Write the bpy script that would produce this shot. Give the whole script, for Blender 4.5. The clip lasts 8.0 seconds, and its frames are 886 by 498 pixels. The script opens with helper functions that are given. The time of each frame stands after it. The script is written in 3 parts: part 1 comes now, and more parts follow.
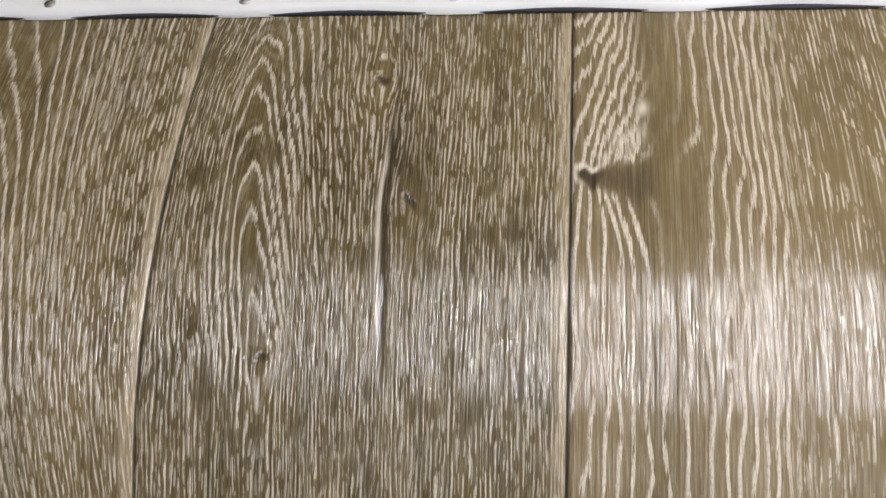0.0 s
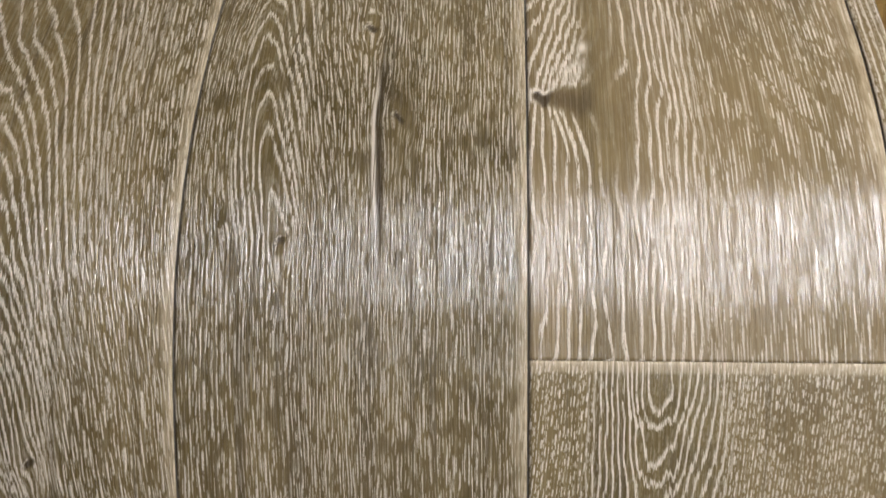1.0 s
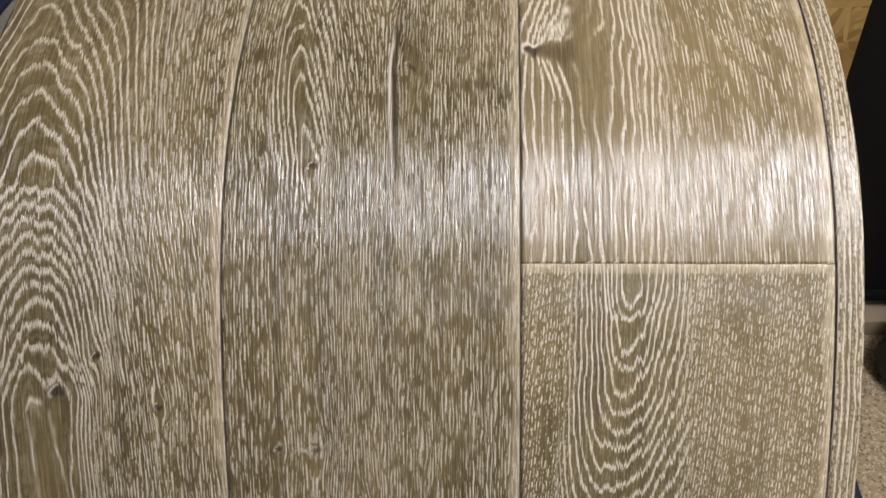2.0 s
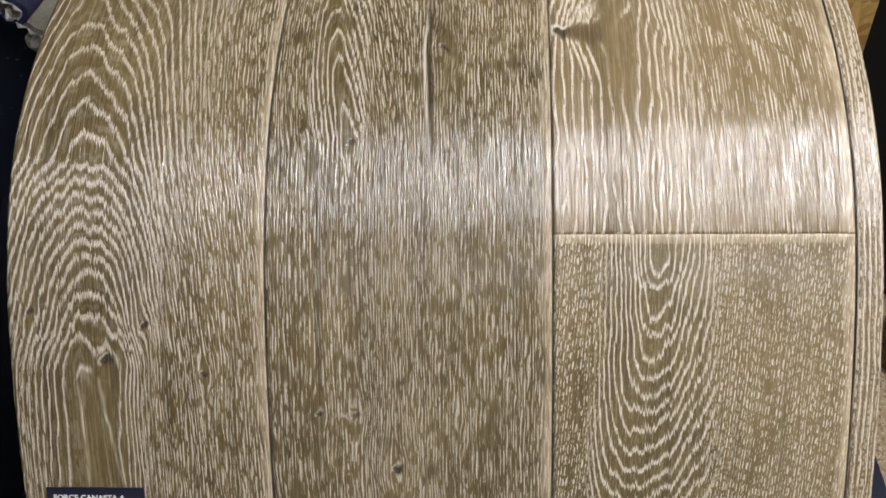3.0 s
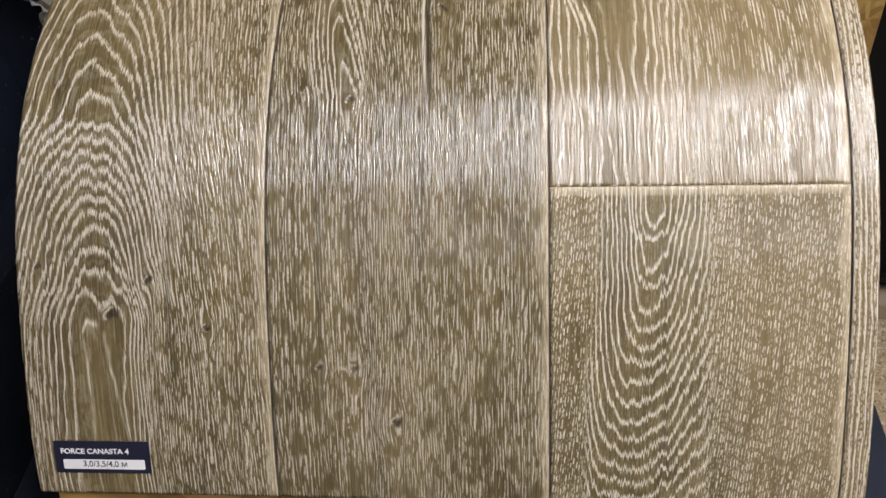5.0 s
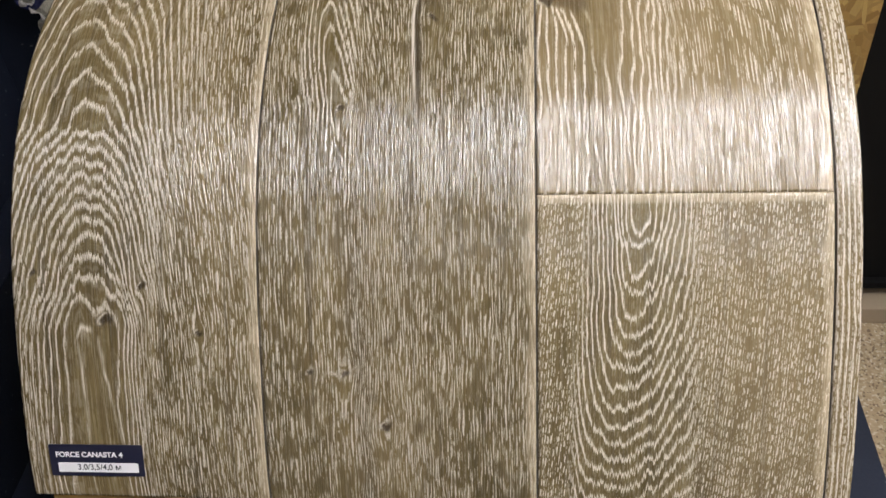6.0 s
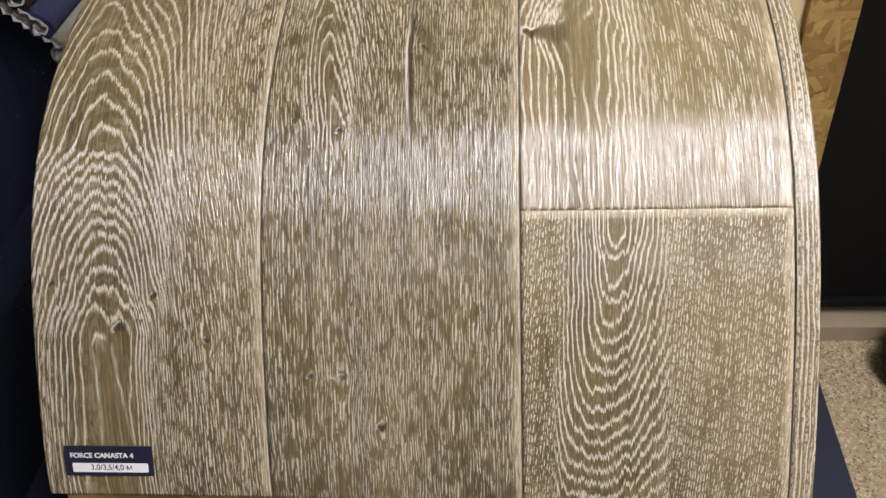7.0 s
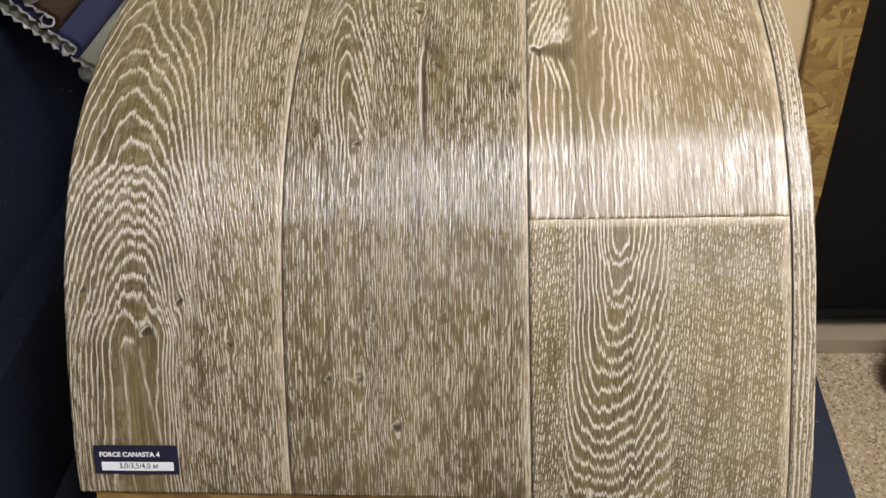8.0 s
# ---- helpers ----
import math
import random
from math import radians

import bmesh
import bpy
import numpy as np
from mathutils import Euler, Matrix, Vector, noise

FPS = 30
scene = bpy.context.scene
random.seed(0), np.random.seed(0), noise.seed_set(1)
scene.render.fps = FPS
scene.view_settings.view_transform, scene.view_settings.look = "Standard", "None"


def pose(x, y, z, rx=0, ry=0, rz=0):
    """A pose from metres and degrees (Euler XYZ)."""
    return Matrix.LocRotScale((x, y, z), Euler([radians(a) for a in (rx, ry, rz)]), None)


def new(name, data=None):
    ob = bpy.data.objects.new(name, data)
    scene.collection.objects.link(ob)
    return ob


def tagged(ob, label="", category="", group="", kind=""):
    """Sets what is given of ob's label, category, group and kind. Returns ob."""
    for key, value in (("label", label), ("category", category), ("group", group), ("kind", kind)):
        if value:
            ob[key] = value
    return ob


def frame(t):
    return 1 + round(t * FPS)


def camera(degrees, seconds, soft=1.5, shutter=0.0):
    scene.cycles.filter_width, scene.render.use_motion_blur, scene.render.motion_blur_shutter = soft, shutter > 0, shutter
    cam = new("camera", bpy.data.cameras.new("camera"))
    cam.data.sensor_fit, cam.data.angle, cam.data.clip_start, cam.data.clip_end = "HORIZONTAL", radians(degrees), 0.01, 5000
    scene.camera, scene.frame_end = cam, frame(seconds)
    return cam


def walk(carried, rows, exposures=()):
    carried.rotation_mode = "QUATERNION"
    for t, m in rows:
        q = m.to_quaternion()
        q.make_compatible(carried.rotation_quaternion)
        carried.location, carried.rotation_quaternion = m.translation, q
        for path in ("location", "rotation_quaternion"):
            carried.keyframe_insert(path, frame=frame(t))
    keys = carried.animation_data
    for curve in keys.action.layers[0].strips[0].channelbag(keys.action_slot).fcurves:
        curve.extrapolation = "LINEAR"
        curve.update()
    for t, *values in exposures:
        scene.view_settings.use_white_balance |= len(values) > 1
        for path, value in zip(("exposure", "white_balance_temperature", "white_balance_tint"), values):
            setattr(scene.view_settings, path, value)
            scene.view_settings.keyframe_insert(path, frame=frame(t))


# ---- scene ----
cam = camera(53.1, 8.0, soft=1.5, shutter=0.25)
METRES, EYE = 0.51, 1.444
# the first camera's axes in the room: it looks down and a little to its left of the sample
BASE = pose(-0.0026, 0, EYE) @ pose(0, 0, 0, -10.5) @ pose(0, 0, 0, 0, 0, 9.858) @ pose(0, 0, 0, -38) @ pose(0, 0, 0, 0, 5.161)
ROWS = [
    (0.0, 0.0, 0.0, 0.0, 0.0, 0.0, 0.0),
    (0.5, -0.0317, -0.0823, -0.0799, -1.97, 0.71, 0.44),
    (1.0, -0.0519, -0.1942, -0.1542, -3.92, 2.58, 0.68),
    (1.5, -0.0641, -0.2998, -0.2368, -4.15, 3.89, 0.64),
    (3.0, -0.1213, -0.4083, -0.3521, -3.8, 4.96, 0.74),
    (3.5, -0.1777, -0.377, -0.3566, -4.71, 4.54, 1.95),
    (4.0, -0.1828, -0.3869, -0.3931, -4.73, 5.03, 2.28),
    (4.5, -0.1333, -0.4075, -0.4259, -3.19, 5.49, 0.93),
    (6.0, -0.0679, -0.4345, -0.4247, -2.08, 5.71, 0.68),
    (6.5, -0.0629, -0.4827, -0.4378, -2.47, 6.51, 0.99),
    (7.0, -0.0701, -0.5292, -0.4525, -2.57, 7.27, 0.8),
    (7.5, -0.0799, -0.5659, -0.4608, -2.29, 7.93, 0.81),
    (8.0, -0.0757, -0.5926, -0.4762, -1.88, 8.4, 0.77),
]
walk(cam, [(t, BASE @ pose(METRES * x, METRES * y, METRES * z, 90 + pitch, roll, yaw)) for t, x, y, z, yaw, pitch, roll in ROWS],
     exposures=[(0.0, -0.23), (1.5, -0.04), (4.0, 0.10), (8.0, 0.27)])

# ---- light ----
world = bpy.data.worlds.new("world")
scene.world = world
world.use_nodes = True
world.node_tree.nodes["Background"].inputs["Color"].default_value = (1.0, 0.95, 0.9, 1)
world.node_tree.nodes["Background"].inputs["Strength"].default_value = 0.02
LAMP_POWER = 32.5


# ---- materials ----
class Nodes:
    """A short way to write a node material."""

    def __init__(self, name):
        self.mat = bpy.data.materials.new(name)
        self.mat.use_nodes = True
        self.tree = self.mat.node_tree
        self.bsdf = self.tree.nodes["Principled BSDF"]

    def add(self, kind, **props):
        n = self.tree.nodes.new(kind)
        for k, v in props.items():
            setattr(n, k, v)
        return n

    def put(self, socket, value):
        if isinstance(value, bpy.types.NodeSocket):
            self.tree.links.new(value, socket)
        elif isinstance(value, (tuple, list)) and len(value) == 3 and socket.type == "RGBA":
            socket.default_value = (*value, 1)
        else:
            socket.default_value = value

    def math(self, op, a, b=0.0, c=0.0, clamp=False):
        n = self.add("ShaderNodeMath", operation=op, use_clamp=clamp)
        for s, v in zip(n.inputs, (a, b, c)):
            self.put(s, v)
        return n.outputs[0]

    def step(self, x, lo, hi):
        n = self.add("ShaderNodeMapRange", interpolation_type="SMOOTHSTEP")
        self.put(n.inputs["Value"], x)
        self.put(n.inputs["From Min"], lo)
        self.put(n.inputs["From Max"], hi)
        return n.outputs["Result"]

    def mix(self, f, a, b, blend="MIX"):
        n = self.add("ShaderNodeMix", data_type="RGBA", blend_type=blend)
        self.put(n.inputs[0], f)
        self.put(n.inputs[6], a)
        self.put(n.inputs[7], b)
        return n.outputs[2]

    def attr(self, name):
        return self.add("ShaderNodeAttribute", attribute_name=name).outputs["Fac"]

    def coord(self, scale, source="Object", rot=(0, 0, 0)):
        if source == "grain":
            c = self.add("ShaderNodeUVMap", uv_map="grain").outputs[0]
        else:
            c = self.add("ShaderNodeTexCoord").outputs[source]
        m = self.add("ShaderNodeMapping")
        self.put(m.inputs["Vector"], c)
        m.inputs["Rotation"].default_value = rot
        m.inputs["Scale"].default_value = scale if isinstance(scale, tuple) else (scale,) * 3
        return m.outputs[0]

    def noise(self, vec, scale=1.0, detail=2.0, rough=0.5, distort=0.0):
        n = self.add("ShaderNodeTexNoise")
        self.put(n.inputs["Vector"], vec)
        n.inputs["Scale"].default_value = scale
        n.inputs["Detail"].default_value = detail
        n.inputs["Roughness"].default_value = rough
        n.inputs["Distortion"].default_value = distort
        return n.outputs["Fac"]

    def voronoi(self, vec, scale=1.0, out="Color", feature="F1"):
        n = self.add("ShaderNodeTexVoronoi", feature=feature)
        self.put(n.inputs["Vector"], vec)
        n.inputs["Scale"].default_value = scale
        return n.outputs[out]

    def bump(self, height, distance, strength=1.0):
        n = self.add("ShaderNodeBump")
        self.put(n.inputs["Height"], height)
        n.inputs["Distance"].default_value = distance
        n.inputs["Strength"].default_value = strength
        self.tree.links.new(n.outputs[0], self.bsdf.inputs["Normal"])

    def done(self, color=None, rough=None, metal=0.0, spec=None):
        if color is not None:
            self.put(self.bsdf.inputs["Base Color"], color)
        if rough is not None:
            self.put(self.bsdf.inputs["Roughness"], rough)
        self.bsdf.inputs["Metallic"].default_value = metal
        if spec is not None:
            self.put(self.bsdf.inputs["Specular IOR Level"], spec)
        return self.mat


def limed_oak():
    """Embossed vinyl printed as limed oak: brown wood, cream pores in short dashes, crowded in bands along the year rings."""
    n = Nodes("limed_oak_vinyl")
    names = ("ring", "calm", "knot", "clear", "edge", "tone", "seam", "fleck", "line", "rise", "flow", "along", "dense", "shade", "warm")
    ring, calm, knot, clear, edge, tone, seam, fleck, lw, rise, flow, along, dense, shade, warm = [n.attr(a) for a in names]
    fibre = n.noise(n.coord((1150, 14, 1), "grain"), 1, 2, 0.55)
    fine = n.noise(n.coord((2100, 85, 1), "grain"), 1, 2, 0.5)
    rag = n.noise(n.coord((1500, 420, 1), "grain"), 1, 2, 0.6)
    gap = n.noise(n.coord((620, 60, 1), "grain"), 1, 3, 0.6)
    patch = n.noise(n.coord((46, 20, 1), "grain"), 1, 4, 0.65, 0.8)
    hole = n.noise(n.coord((190, 75, 1), "grain"), 1, 3, 0.6, 0.3)
    cloud = n.noise(n.coord((9, 4, 1), "grain"), 1, 2, 0.5)
    ridge = n.noise(n.coord((430, 7, 1), "grain"), 1, 2, 0.5)
    sway = n.noise(n.coord((120, 11, 1), "grain"), 1, 2, 0.5)
    sheen = n.noise(n.coord((520, 14, 1), "grain"), 1, 4, 0.65)
    streak = n.step(n.noise(n.coord((105, 3.4, 1), "grain"), 1, 3, 0.6), 0.53, 0.70)

    # year rings: their edges run up and down the fibres in uneven steps
    shift = n.math("MULTIPLY", n.math("MULTIPLY", rise, n.math("SUBTRACT", fibre, 0.5)), 0.016)
    shift = n.math("MAXIMUM", n.math("MINIMUM", shift, 0.55), -0.55)
    saw = n.math("FRACT", n.math("ADD", n.math("ADD", ring, shift), n.math("MULTIPLY", n.math("SUBTRACT", rag, 0.5), 0.12)))
    late = n.math("SUBTRACT", 1.0, lw)
    band = n.math("MULTIPLY", n.step(saw, n.math("SUBTRACT", late, 0.14), n.math("ADD", late, 0.04)), n.math("SUBTRACT", 1.0, n.step(saw, 0.94, 1.0)))
    band = n.math("MULTIPLY", band, n.step(gap, 0.35, 0.45))
    band = n.math("MULTIPLY", band, n.step(calm, 0.10, 0.42))

    # pores: rows of dashes along the fibres, each of its own length, breadth and place
    def dashes(across, length, seed, breadth):
        x = n.math("ADD", n.math("ADD", n.math("MULTIPLY", flow, across), seed), n.math("MULTIPLY", n.math("SUBTRACT", sway, 0.5), 1.8))
        x = n.math("ADD", x, n.math("MULTIPLY", n.math("SUBTRACT", rag, 0.5), 0.20))
        col = n.math("FLOOR", x)
        one = n.add("ShaderNodeTexWhiteNoise", noise_dimensions="1D")
        n.put(one.inputs["W"], col)
        y = n.math("ADD", n.math("MULTIPLY", along, length), n.math("MULTIPLY", one.outputs["Value"], 37.0))
        two = n.add("ShaderNodeTexWhiteNoise", noise_dimensions="2D")
        cell = n.add("ShaderNodeCombineXYZ")
        n.put(cell.inputs[0], col)
        n.put(cell.inputs[1], n.math("FLOOR", y))
        n.put(two.inputs["Vector"], cell.outputs[0])
        pick = n.add("ShaderNodeSeparateColor")
        n.put(pick.inputs[0], two.outputs["Color"])
        fx = n.math("ABSOLUTE", n.math("ADD", n.math("SUBTRACT", n.math("FRACT", x), 0.5), n.math("MULTIPLY", n.math("SUBTRACT", pick.outputs[2], 0.5), 0.22)))
        fy = n.math("ABSOLUTE", n.math("SUBTRACT", n.math("FRACT", y), 0.5))
        wide = n.math("MULTIPLY", n.math("ADD", breadth, n.math("MULTIPLY", pick.outputs[1], 0.11)), n.math("SUBTRACT", 1.0, n.math("MULTIPLY", n.math("MULTIPLY", fy, fy), 2.2)))
        body = n.math("SUBTRACT", 1.0, n.step(n.math("SUBTRACT", fx, wide), -0.08, 0.08))
        reach = n.math("ADD", 0.22, n.math("MULTIPLY", pick.outputs[0], 0.26))
        body = n.math("MULTIPLY", body, n.math("SUBTRACT", 1.0, n.step(n.math("SUBTRACT", fy, reach), -0.05, 0.05)))
        odds = n.math("SUBTRACT", n.math("ADD", dense, n.math("MULTIPLY", n.math("SUBTRACT", patch, 0.5), 1.1)), n.math("MULTIPLY", two.outputs["Value"], 0.75))
        return n.math("MULTIPLY", body, n.step(odds, -0.02, 0.08))

    pores = n.math("MAXIMUM", dashes(1.0, 1.0, 0.0, 0.115), n.math("MULTIPLY", dashes(1.37, 2.2, 411.5, 0.10), 0.6))
    pores = n.math("MULTIPLY", pores, n.math("SUBTRACT", 1.0, n.math("MULTIPLY", n.step(hole, 0.59, 0.66), 0.8)))
    pores = n.math("MULTIPLY", pores, n.math("ADD", 0.25, n.math("MULTIPLY", n.step(gap, 0.34, 0.46), 0.75)))
    pores = n.math("MULTIPLY", pores, n.math("SUBTRACT", 1.0, n.math("MULTIPLY", n.step(calm, 0.18, 0.60), 0.82)))
    pores = n.math("MULTIPLY", pores, n.math("SUBTRACT", 1.0, n.math("MULTIPLY", streak, 0.55)))
    white = n.math("MAXIMUM", band, pores)
    white = n.math("MULTIPLY", white, n.math("SUBTRACT", 1.0, n.math("MINIMUM", clear, 1.0)))
    white = n.math("MULTIPLY", white, n.math("ADD", 0.62, n.math("MULTIPLY", n.step(rag, 0.35, 0.6), 0.38)))
    white = n.math("MULTIPLY", white, n.math("SUBTRACT", 1.0, knot), clamp=True)
    white = n.math("MAXIMUM", white, n.math("MULTIPLY", fleck, n.step(fibre, 0.33, 0.48), clamp=True))

    wood = n.mix(n.step(patch, 0.28, 0.72), (0.094, 0.070, 0.027), (0.185, 0.140, 0.061))
    wood = n.mix(n.math("MULTIPLY", n.step(fine, 0.42, 0.68), 0.42), wood, (0.075, 0.055, 0.028))
    wood = n.mix(n.math("MULTIPLY", n.step(cloud, 0.42, 0.7), 0.45), wood, (0.262, 0.193, 0.092))
    wood = n.mix(n.math("MULTIPLY", warm, n.math("ADD", 0.35, n.math("MULTIPLY", fibre, 0.6))), wood, (0.262, 0.192, 0.108))
    wood = n.mix(n.math("MULTIPLY", n.math("MAXIMUM", n.math("MULTIPLY", streak, n.math("SUBTRACT", 0.9, warm)), shade), 0.65), wood, (0.072, 0.055, 0.032))
    cream = n.mix(fine, (0.62, 0.535, 0.415), (0.86, 0.775, 0.66))
    col = n.mix(n.math("MULTIPLY", white, 0.93), wood, cream)
    col = n.mix(n.math("MULTIPLY", edge, n.math("ADD", 0.40, n.math("MULTIPLY", n.step(gap, 0.4, 0.6), 0.5))), col, (0.58, 0.48, 0.335))
    bright = n.add("ShaderNodeVectorMath", operation="SCALE")
    n.put(bright.inputs[0], col)
    n.put(bright.inputs["Scale"], n.math("SUBTRACT", 1.0, n.math("MULTIPLY", tone, 0.4)))
    col = n.mix(n.math("MULTIPLY", knot, 0.85), bright.outputs[0], (0.034, 0.023, 0.014))
    col = n.mix(n.math("MULTIPLY", seam, 0.8), col, (0.030, 0.024, 0.018))
    h = n.math("ADD", n.math("MULTIPLY", white, 0.42), n.math("ADD", n.math("MULTIPLY", ridge, 0.85), n.math("MULTIPLY", fibre, 0.8)))
    n.bump(n.math("SUBTRACT", h, knot), 0.0008, 0.9)
    # raised fibres are polished, the hollows between them dull
    gloss = n.math("MAXIMUM", n.step(sheen, 0.40, 0.50), n.math("MULTIPLY", white, 0.6))
    return n.done(col, n.math("SUBTRACT", 0.46, n.math("MULTIPLY", gloss, 0.31)), spec=n.math("ADD", 0.32, n.math("MULTIPLY", gloss, 0.68)))


def painted_board(name, col, bump=0.0004):
    n = Nodes(name)
    big = n.noise(n.coord(6.0), 1, 3, 0.6)
    small = n.noise(n.coord(420.0), 1, 2, 0.6)
    dust = n.step(n.noise(n.coord(160.0), 1, 1, 0.4), 0.73, 0.78)
    c = n.mix(n.step(big, 0.3, 0.7), tuple(v * 0.8 for v in col), tuple(v * 1.15 for v in col))
    c = n.mix(n.math("MULTIPLY", dust, 0.25), c, (0.25, 0.25, 0.26))
    n.bump(n.math("ADD", small, n.math("MULTIPLY", big, 2.0)), bump, 0.5)
    return n.done(c, n.math("ADD", 0.5, n.math("MULTIPLY", small, 0.2)), spec=0.22)


def strand_board():
    n = Nodes("strand_board")
    a = n.voronoi(n.coord((26, 26, 60), rot=(0.3, 0.5, 0.6)), 1.0)
    g = n.noise(n.coord((80, 80, 14)), 1, 3, 0.6)
    w = n.add("ShaderNodeSeparateColor")
    n.put(w.inputs[0], a)
    c = n.mix(w.outputs[0], (0.24, 0.13, 0.032), (0.46, 0.29, 0.085))
    c = n.mix(n.math("MULTIPLY", g, 0.5), c, (0.13, 0.065, 0.022))
    n.bump(n.math("ADD", w.outputs[1], g), 0.001, 0.6)
    return n.done(c, 0.55)


def strand():
    n = Nodes("wood_strand")
    rnd = n.add("ShaderNodeNewGeometry").outputs["Random Per Island"]
    g = n.noise(n.coord((120, 120, 40)), 1, 3, 0.6)
    c = n.mix(rnd, (0.20, 0.105, 0.022), (0.52, 0.36, 0.115))
    c = n.mix(n.math("MULTIPLY", g, 0.45), c, (0.15, 0.075, 0.028))
    n.bump(g, 0.0006, 0.5)
    return n.done(c, 0.5)


def plaster(name, col, grain=55.0, rough=0.7):
    n = Nodes(name)
    a = n.noise(n.coord(grain), 1, 4, 0.65)
    b = n.noise(n.coord(1.4), 1, 2, 0.5)
    c = n.mix(n.step(b, 0.3, 0.7), tuple(v * 0.92 for v in col), col)
    n.bump(a, 0.0012, 0.4)
    return n.done(c, rough)


def speckled_floor():
    n = Nodes("speckled_linoleum")
    v = n.add("ShaderNodeSeparateColor")
    n.put(v.inputs[0], n.voronoi(n.coord(240.0), 1.0))
    m = n.noise(n.coord(70.0), 1, 3, 0.6)
    c = n.mix(n.step(m, 0.3, 0.7), (0.34, 0.25, 0.145), (0.46, 0.36, 0.23))
    c = n.mix(n.step(v.outputs[0], 0.78, 0.84), c, (0.56, 0.48, 0.35))
    c = n.mix(n.step(v.outputs[1], 0.84, 0.88), c, (0.20, 0.14, 0.085))
    n.bump(m, 0.0003, 0.3)
    return n.done(c, 0.42)


def plain(name, col, rough=0.5, metal=0.0, grain=300.0, amount=0.12, bump=0.0002, spec=0.5):
    n = Nodes(name)
    a = n.noise(n.coord(grain), 1, 3, 0.6)
    b = n.noise(n.coord(grain * 0.06), 1, 2, 0.6)
    c = n.mix(n.math("MULTIPLY", n.math("ADD", a, b), 0.5), tuple(v * (1 - amount) for v in col), tuple(min(1, v * (1 + amount)) for v in col))
    n.bump(a, bump, 0.4)
    return n.done(c, rough, metal, spec)


def carpet(name, col):
    n = Nodes(name)
    a = n.noise(n.coord(900.0), 1, 2, 0.7)
    b = n.noise(n.coord(60.0), 1, 3, 0.6)
    c = n.mix(n.step(a, 0.3, 0.7), tuple(v * 0.55 for v in col), tuple(min(1, v * 1.35) for v in col))
    c = n.mix(n.math("MULTIPLY", b, 0.5), c, tuple(v * 0.6 for v in col))
    n.bump(n.math("ADD", a, b), 0.003, 0.9)
    n.bsdf.inputs["Sheen Weight"].default_value = 0.05
    return n.done(c, 0.95, spec=0.1)


def glowing(name, col, strength):
    n = Nodes(name)
    n.put(n.bsdf.inputs["Emission Color"], col)
    n.bsdf.inputs["Emission Strength"].default_value = strength
    return n.done((0.8, 0.8, 0.8), 0.5)


OAK = limed_oak()
NAVY = painted_board("navy_painted_board", (0.009, 0.0122, 0.023))
OSB, STRAND = strand_board(), strand()
CREAM_WALL = plaster("cream_painted_plaster", (0.68, 0.53, 0.30))
# for the unseen walls: greyed to lower the bounced fill light
UNSEEN_WALL = plaster("unseen_grey_plaster", (0.36, 0.345, 0.33))
CEILING = plaster("white_mineral_ceiling", (0.80, 0.79, 0.76), 120.0, 0.85)
FLOOR = speckled_floor()
DOOR = plain("black_brown_door_film", (0.0045, 0.0042, 0.004), 0.7, grain=40.0, amount=0.3, spec=0.15)
SILL = plain("beige_painted_wood", (0.34, 0.265, 0.18), 0.5, grain=90.0)
BACKING = plain("grey_felt_backing", (0.10, 0.09, 0.075), 0.9, grain=700.0, amount=0.3)
WHITE_PLASTIC = plain("white_plastic", (0.82, 0.82, 0.83), 0.32, grain=40.0, amount=0.05)
STEEL = plain("zinc_plated_steel", (0.62, 0.63, 0.64), 0.3, 1.0, grain=500.0)
CARD = plain("navy_printed_card", (0.012, 0.013, 0.032), 0.4, grain=400.0, amount=0.15)
PAPER = plain("white_printed_paper", (0.78, 0.77, 0.78), 0.5, grain=500.0, amount=0.04)
INK = plain("dark_ink", (0.02, 0.02, 0.03), 0.5)
BAG = plain("dark_green_cloth", (0.012, 0.018, 0.014), 0.7, grain=250.0, amount=0.4)


# ---- building helpers ----
def part(name, bm, material, parent=None, label=""):
    me = bpy.data.meshes.new(name)
    bm.to_mesh(me)
    bm.free()
    me.materials.append(material)
    ob = new(name, me)
    ob.parent = parent
    if label:
        tagged(ob, label)
    return ob


def thing(name, label, category, at=(0, 0, 0), group="", kind=""):
    ob = new(name)
    ob.empty_display_size = 0.05
    ob.location = at
    return tagged(ob, label, category, group, kind)


def box(x0, x1, y0, y1, z0, z1, bevel=0.0, seg=2):
    bm = bmesh.new()
    bmesh.ops.create_cube(bm, size=1.0)
    bmesh.ops.scale(bm, vec=(x1 - x0, y1 - y0, z1 - z0), verts=bm.verts)
    bmesh.ops.translate(bm, vec=((x0 + x1) / 2, (y0 + y1) / 2, (z0 + z1) / 2), verts=bm.verts)
    if bevel:
        bmesh.ops.bevel(bm, geom=bm.edges[:], offset=bevel, segments=seg, profile=0.6, affect="EDGES")
    return bm


